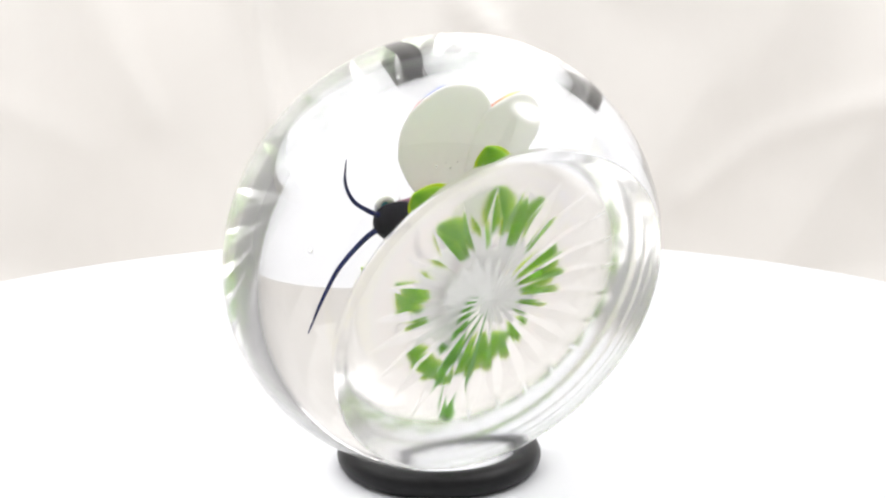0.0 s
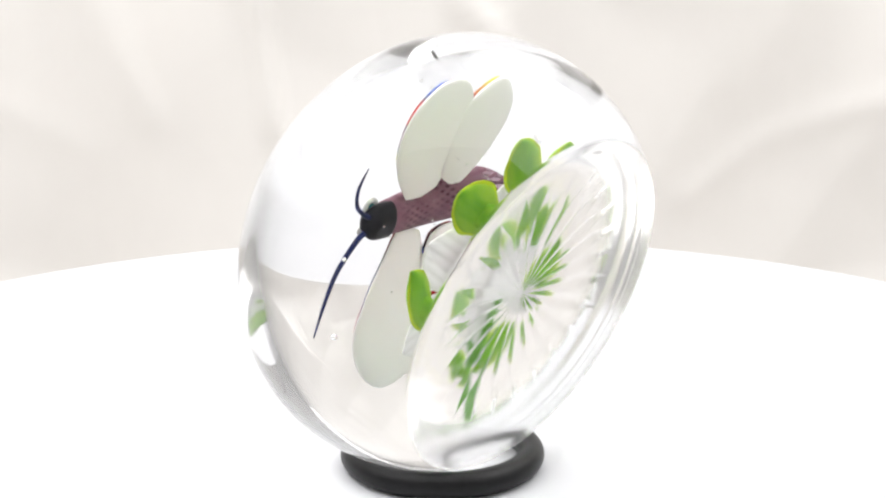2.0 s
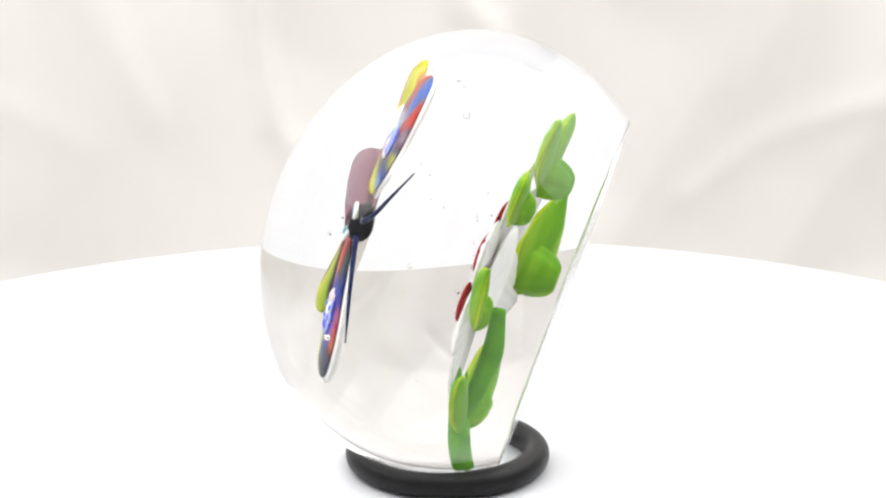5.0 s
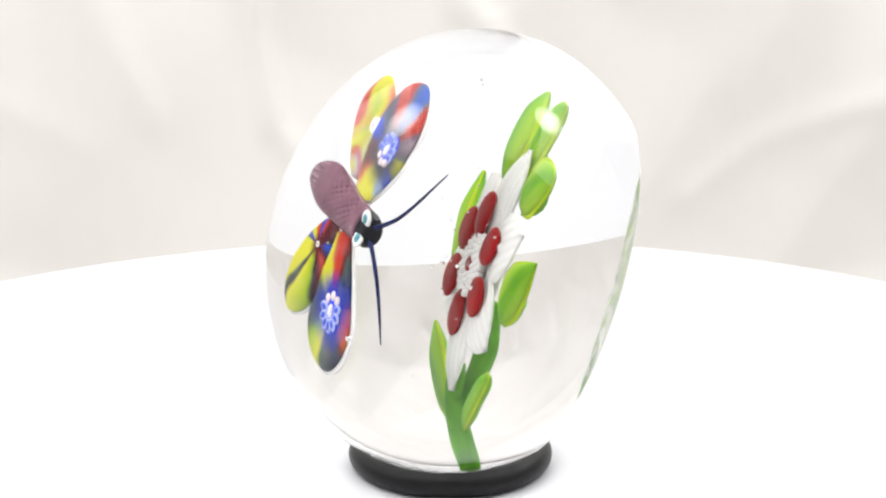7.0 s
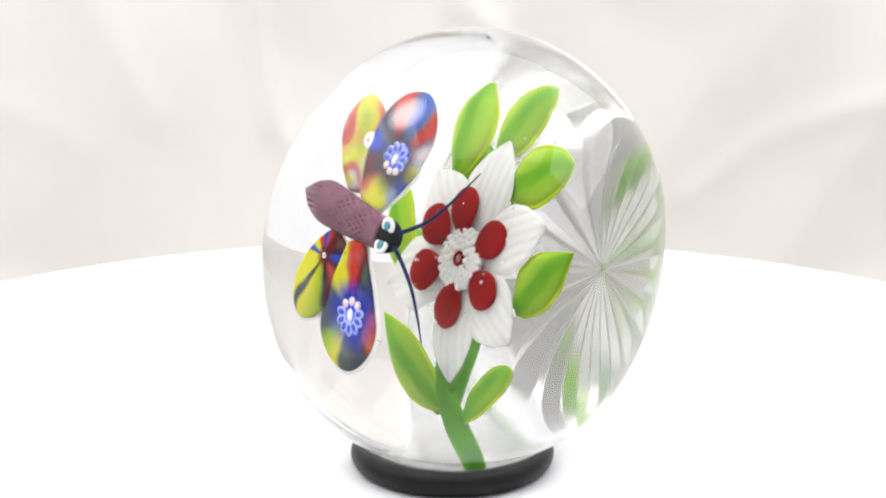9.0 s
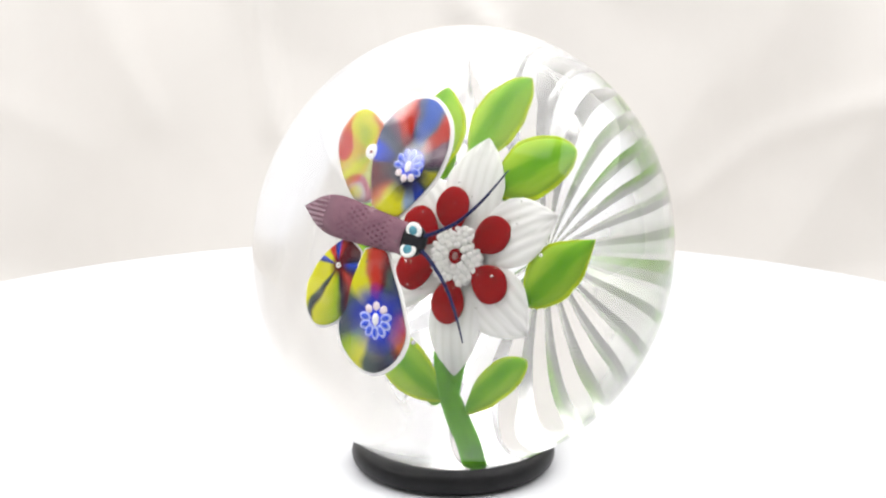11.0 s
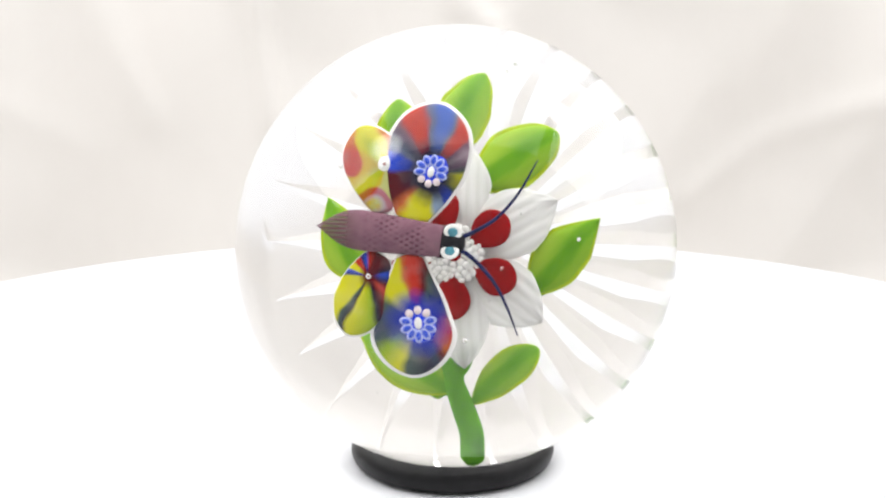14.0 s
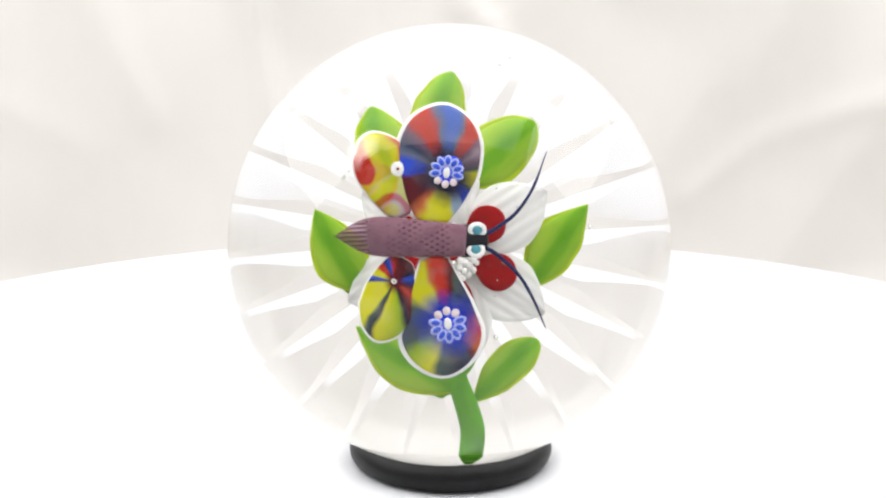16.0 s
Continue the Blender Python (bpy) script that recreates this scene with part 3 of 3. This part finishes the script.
def lump(length, width, depth, seed):
    """A blunt, lobed lump of glass that hangs 'depth' below the origin, its flanks slightly drawn in."""
    bm = bmesh.new()
    rows = []
    for z, grow in ((0.0, 0.55), (0.0, 1.08), (-0.35, 1.0), (-0.7, 0.84), (-0.93, 0.58), (-1.0, 0.25)):
        row = []
        for j in range(40):
            a = math.tau * j / 40
            c, n = math.cos(a), math.sin(a)
            r = grow * (abs(c) ** 2.6 + abs(n) ** 2.6) ** (-1 / 2.6) * (1 + 0.05 * math.sin(5 * a + seed * 1.7) + 0.03 * math.sin(9 * a + seed))
            row.append((length / 2 * r * c, width / 2 * r * n, depth * z * (1 + 0.12 * noise.noise(Vector((c * 1.5, n * 1.5, seed * 2.3))))))
        rows.append(row)
    loft(bm, rows)
    return bm


def leaf(root, base, tip, width, belly=0.5, bend=0.0, arch=0.0, roll=0.0, seed=0, sharp=1.0, heel=0.0):
    m, length = span(base, tip, roll)
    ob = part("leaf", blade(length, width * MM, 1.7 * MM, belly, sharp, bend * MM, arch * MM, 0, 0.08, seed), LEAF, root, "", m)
    rim = blade(length * 1.015, width * 1.14 * MM, 0.6 * MM, belly, sharp, bend * MM, arch * MM, 0, 0.08, seed)
    bmesh.ops.translate(rim, vec=(-length * 0.008, 0, 0), verts=rim.verts)
    part("leaf_rim", rim, LEAF_RIM, ob, "yellow-green leaf edge")
    if heel:
        at = Matrix.Translation((length * 0.24, bend * 0.6 * MM, (arch * 0.6 - 0.1) * MM))
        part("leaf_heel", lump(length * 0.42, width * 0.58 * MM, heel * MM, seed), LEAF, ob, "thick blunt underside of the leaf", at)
    return ob


def build_insect(root):
    line = spline([tuple(c * MM for c in p) for p in ((-16.9, 0.9, 7.9), (-12.4, 0.7, 8.9), (-6.0, 0.2, 9.4), (1.0, -0.35, 9.5))], 41)
    bm = bmesh.new()
    rows = []
    for k, p in enumerate(line):
        u = k / 40
        half = 2.75 * math.sin(math.pi / 2 * u / 0.46) ** 1.1 if u < 0.46 else 2.75 - 0.6 * ((u - 0.46) / 0.54) ** 1.3
        half = max(half, 0.05)
        high = min(1.25, 0.75 * half)
        way = (line[min(k + 1, 40)] - line[max(k - 1, 0)]).normalized()
        side = Vector((0, 0, 1)).cross(way).normalized()
        up = way.cross(side)
        rows.append([p + side * half * MM * math.cos(a) + up * high * MM * math.sin(a) for a in (math.tau * j / 24 for j in range(24))])
    loft(bm, rows)
    body = part("insect_body", bm, PLUM, root, "plum glass body with a fine net pattern, pointed tail")
    head = bmesh.new()
    rows = []
    for k in range(17):
        u = k / 16
        half = 2.25 * math.sqrt(max(0.02, 1 - max(0.0, (u - 0.35) / 0.67) ** 2.2))
        rows.append([((0.4 + 3.7 * u) * MM, (-0.35 + half * math.cos(a)) * MM, (9.3 + min(1.2, half * 0.7) * math.sin(a)) * MM) for a in (math.tau * j / 24 for j in range(24))])
    loft(head, rows)
    head_ob = part("insect_head", head, BLACK, root, "black glass insect head")
    for x, y in ((2.55, 1.0), (2.30, -1.65)):
        at = Matrix.Translation((x * MM, y * MM, 10.28 * MM)) @ Matrix.Rotation(radians(8 if y > 0 else -8), 4, "X") @ Matrix.Diagonal((1.08, 0.95, 1, 1))
        eye = part("eye", torus(0.80 * MM, 0.40 * MM, 32, 12, 0.55), BEAD, head_ob, "white ring eye with a teal centre", at)
        part("pupil", ball(0.74 * MM, 0.42), TEAL, head_ob, "teal pupil", at @ Matrix.Translation((0, 0, 0.05 * MM)))
    for line in (((3.4, 0.3, 9.4), (5.6, 1.5, 9.2), (8.2, 3.5, 8.7), (10.6, 6.9, 7.9), (12.6, 11.7, 6.5)),
                 ((3.3, -1.2, 9.4), (5.2, -2.3, 9.2), (8.2, -5.2, 8.6), (10.2, -8.6, 7.8), (11.75, -12.3, 6.95))):
        bm = tube([tuple(c * MM for c in p) for p in line], [0.33 * MM, 0.29 * MM, 0.25 * MM, 0.20 * MM, 0.08 * MM], 36, 10)
        part("antenna", bm, INK, root, "thin dark blue antenna")
    wing(root, (-7.0, 3.0, 8.5), (-11.9, 15.1, 8.1), 8.0, WING_C, (-7.9, 9.7, 8.4), 1.1, 0, 20, 0.62, "yellow, red and green streaked wing", 1, 0.7, 0.75, 0.965)
    wing(root, (-7.6, -2.2, 8.5), (-11.6, -13.9, 8.1), 7.8, WING_D, (-8.9, -5.6, 8.4), 0.7, 0, 150, 0.60, "yellow and red striped wing with blue bands", 2, 0.7, 0.65, 0.965)
    wing(root, (-3.6, 1.8, 9.1), (-1.0, 18.9, 8.1), 12.4, WING_A, (-1.3, 9.0, 8.5), 2.5, 7, 0, 0.62, "red and blue streaked wing with a cane flower", 3, 0.75, 0.85, 0.92)
    wing(root, (-3.4, -2.0, 9.4), (-2.0, -18.9, 6.8), 11.8, WING_B, (-1.7, -11.5, 8.0), 2.75, 7, 0, 0.68, "blue, red and yellow streaked wing with a cane flower", 4, 0.6)


def build_flower(root):
    cx, cy = 0.2, -1.1
    petals = ((93, 14.6, -4.8, 8.4), (32, 14.4, -4.4, 8.6), (-34, 13.8, -4.6, 8.4), (-82, 14.2, -4.4, 7.6), (-157, 14.2, -4.8, 8.4), (144, 13.4, -4.8, 8.2))
    for i, (angle, length, z, width) in enumerate(petals):
        a = radians(angle)
        base = (cx + 1.0 * math.cos(a), cy + 1.0 * math.sin(a), -4.1)
        tip = (cx + length * math.cos(a), cy + length * math.sin(a), z)
        m, size = span(base, tip)
        part("petal", blade(size, width * MM, 1.0 * MM, 0.55, 0.85, 0, 0.4 * MM, 7, 0.05, i), PETAL, root, "milk-white ribbed petal", m)
    lobes = ((111, 6.0), (38, 5.6), (-24, 6.1), (-89, 5.7), (-155, 6.3), (157, 6.6))
    for i, (angle, reach) in enumerate(lobes):
        a = radians(angle)
        base = (cx + (reach - 3.3) * math.cos(a), cy + (reach - 3.3) * math.sin(a), -2.95)
        tip = (cx + (reach + 2.6) * math.cos(a), cy + (reach + 2.6) * math.sin(a), -3.25)
        m, size = span(base, tip)
        part("red_lobe", blade(size, 4.8 * MM, 0.85 * MM, 0.60, 0.5, 0, 0.1 * MM, 0, 0.0, i + 9), RED, root, "ruby red rounded lobe", m)
    rng = random.Random(5)
    for ring, (count, radius) in enumerate(((8, 1.35), (14, 2.05), (19, 2.75), (23, 3.4))):
        for k in range(count):
            a = math.tau * (k + 0.5 * ring) / count
            at = Matrix.Translation(((cx + radius * math.cos(a)) * MM, (cy + radius * math.sin(a)) * MM, (-2.85 - 0.07 * ring + rng.uniform(-0.06, 0.06)) * MM))
            part("bead", ball(0.50 * MM, 0.85, 10, 7), BEAD, root, "", at)
    part("flower_backing", ball(6.2 * MM, 0.07, 32, 8), BEAD, root, "milk-white backing of the flower", Matrix.Translation((cx * MM, cy * MM, -4.75 * MM)))
    hub = Matrix.Translation((cx * MM, cy * MM, -2.75 * MM))
    part("hub_ring", torus(0.70 * MM, 0.24 * MM, 28, 10), RED, root, "dark red flower hub", hub)
    part("hub_core", ball(0.50 * MM, 0.6), mottled("dusty_pink_glass", (0.32, 0.14, 0.14), (0.42, 0.22, 0.21), 900, 0.4), root, "dusty pink flower core", hub)
    part("hub_plate", ball(3.6 * MM, 0.14, 24, 10), BEAD, root, "", Matrix.Translation((cx * MM, cy * MM, -3.42 * MM)))


def build_foliage(root):
    leaf(root, (-7.6, 6.8, -5.0), (-8.8, 17.4, -5.9), 6.0, 0.55, -0.5, 0.3, 0, 1, 0.7, heel=2.7)
    leaf(root, (-2.9, 10.0, -5.5), (1.3, 21.2, -6.6), 5.9, 0.53, 0.1, 0.3, 0, 2, 0.66)
    leaf(root, (1.4, 7.4, -5.2), (11.2, 14.8, -6.1), 6.9, 0.53, 0.2, 0.3, 0, 3, 0.62, heel=1.8)
    leaf(root, (9.7, -5.1, -5.6), (17.3, 4.7, -6.3), 5.9, 0.42, 0.5, 0.3, 20, 4, heel=1.7)
    leaf(root, (-11.0, -5.3, -5.2), (-16.4, 5.0, -5.4), 6.2, 0.42, 0.2, 0.3, -18, 5, heel=2.7)
    leaf(root, (0.6, -17.8, -5.6), (-11.9, -9.8, -4.7), 5.7, 0.48, 0.6, 0.2, -16, 6, heel=2.0)
    leaf(root, (2.8, -19.0, -6.6), (10.8, -11.8, -6.2), 4.3, 0.58, 0.3, 0.2, 0, 7, 0.55)
    line = ((0.3, -13.8, -4.9), (0.6, -16.4, -5.4), (1.8, -19.6, -6.6), (2.6, -22.2, -7.9), (2.4, -24.6, -9.1), (2.4, -25.0, -9.2))
    part("stem", tube([tuple(c * MM for c in p) for p in line], [1.1 * MM, 1.25 * MM, 1.45 * MM, 1.5 * MM, 1.45 * MM, 0.7 * MM], 30, 16, 0.8), STEM, root, "green glass stem")
    line = ((1.2, -18.2, -6.0), (0.5, -14.0, -6.4), (0.1, -9.5, -6.7), (0.1, -4.5, -6.0))
    part("stalk", tube([tuple(c * MM for c in p) for p in line], [0.8 * MM, 1.15 * MM, 1.4 * MM, 0.9 * MM], 26, 16, 0.8), STEM, root, "thick green stalk behind the flower")
    for tip in ((-1.5, -12.6, -4.6), (3.4, -11.6, -4.6)):
        m, size = span((0.9, -16.6, -5.3), tip)
        part("sepal", blade(size, 1.7 * MM, 0.8 * MM, 0.4, 1.0), STEM, root, "", m)


def build_bubbles(root):
    spots = ((4.87, -13.55, 8.47, 0.35), (-14.5, 9.0, 4.0, 0.30), (-13.9, 9.7, 4.0, 0.22), (8.5, 25.5, 6.0, 0.30), (7.0, 24.0, 5.0, 0.25), (18.0, 1.5, 3.0, 0.28), (-3.5, -4.3, 10.9, 0.16), (0.6, -0.9, 11.0, 0.14), (6.6, -2.6, -2.2, 0.25), (-6.0, -3.0, -2.0, 0.2))
    rng = random.Random(11)
    spots += tuple((rng.uniform(-9, 9), rng.uniform(-10, 8), rng.uniform(-2.6, -1.6), rng.uniform(0.07, 0.16)) for _ in range(26))
    spots += tuple((rng.uniform(-12, 12), rng.uniform(-20, 18), rng.uniform(-4.4, 6.0), rng.uniform(0.05, 0.12)) for _ in range(22))
    for x, y, z, r in spots:
        part("bubble", ball(r * MM, 1.0, 12, 8), AIR, root, "tiny air bubble in the glass", Matrix.Translation((x * MM, y * MM, z * MM)))


backdrop = build_backdrop()
turntable = build_turntable()
ring = build_ring()
weight = tagged(new("paperweight"), "clear glass paperweight enclosing a winged insect over a red-white flower", "paperweight")
build_glass(weight)
build_insect(weight)
build_flower(weight)
build_foliage(weight)
build_bubbles(weight)


def motions():
    times = [0.5 * k for k in range(33)]
    walk(turntable, [(t, pose(0, 0, 0, 0, 0, turn_at(t))) for t in times])
    walk(ring, [(t, ring_pose(t)) for t in times])
    walk(weight, [(t, weight_pose(t)) for t in times])


motions()
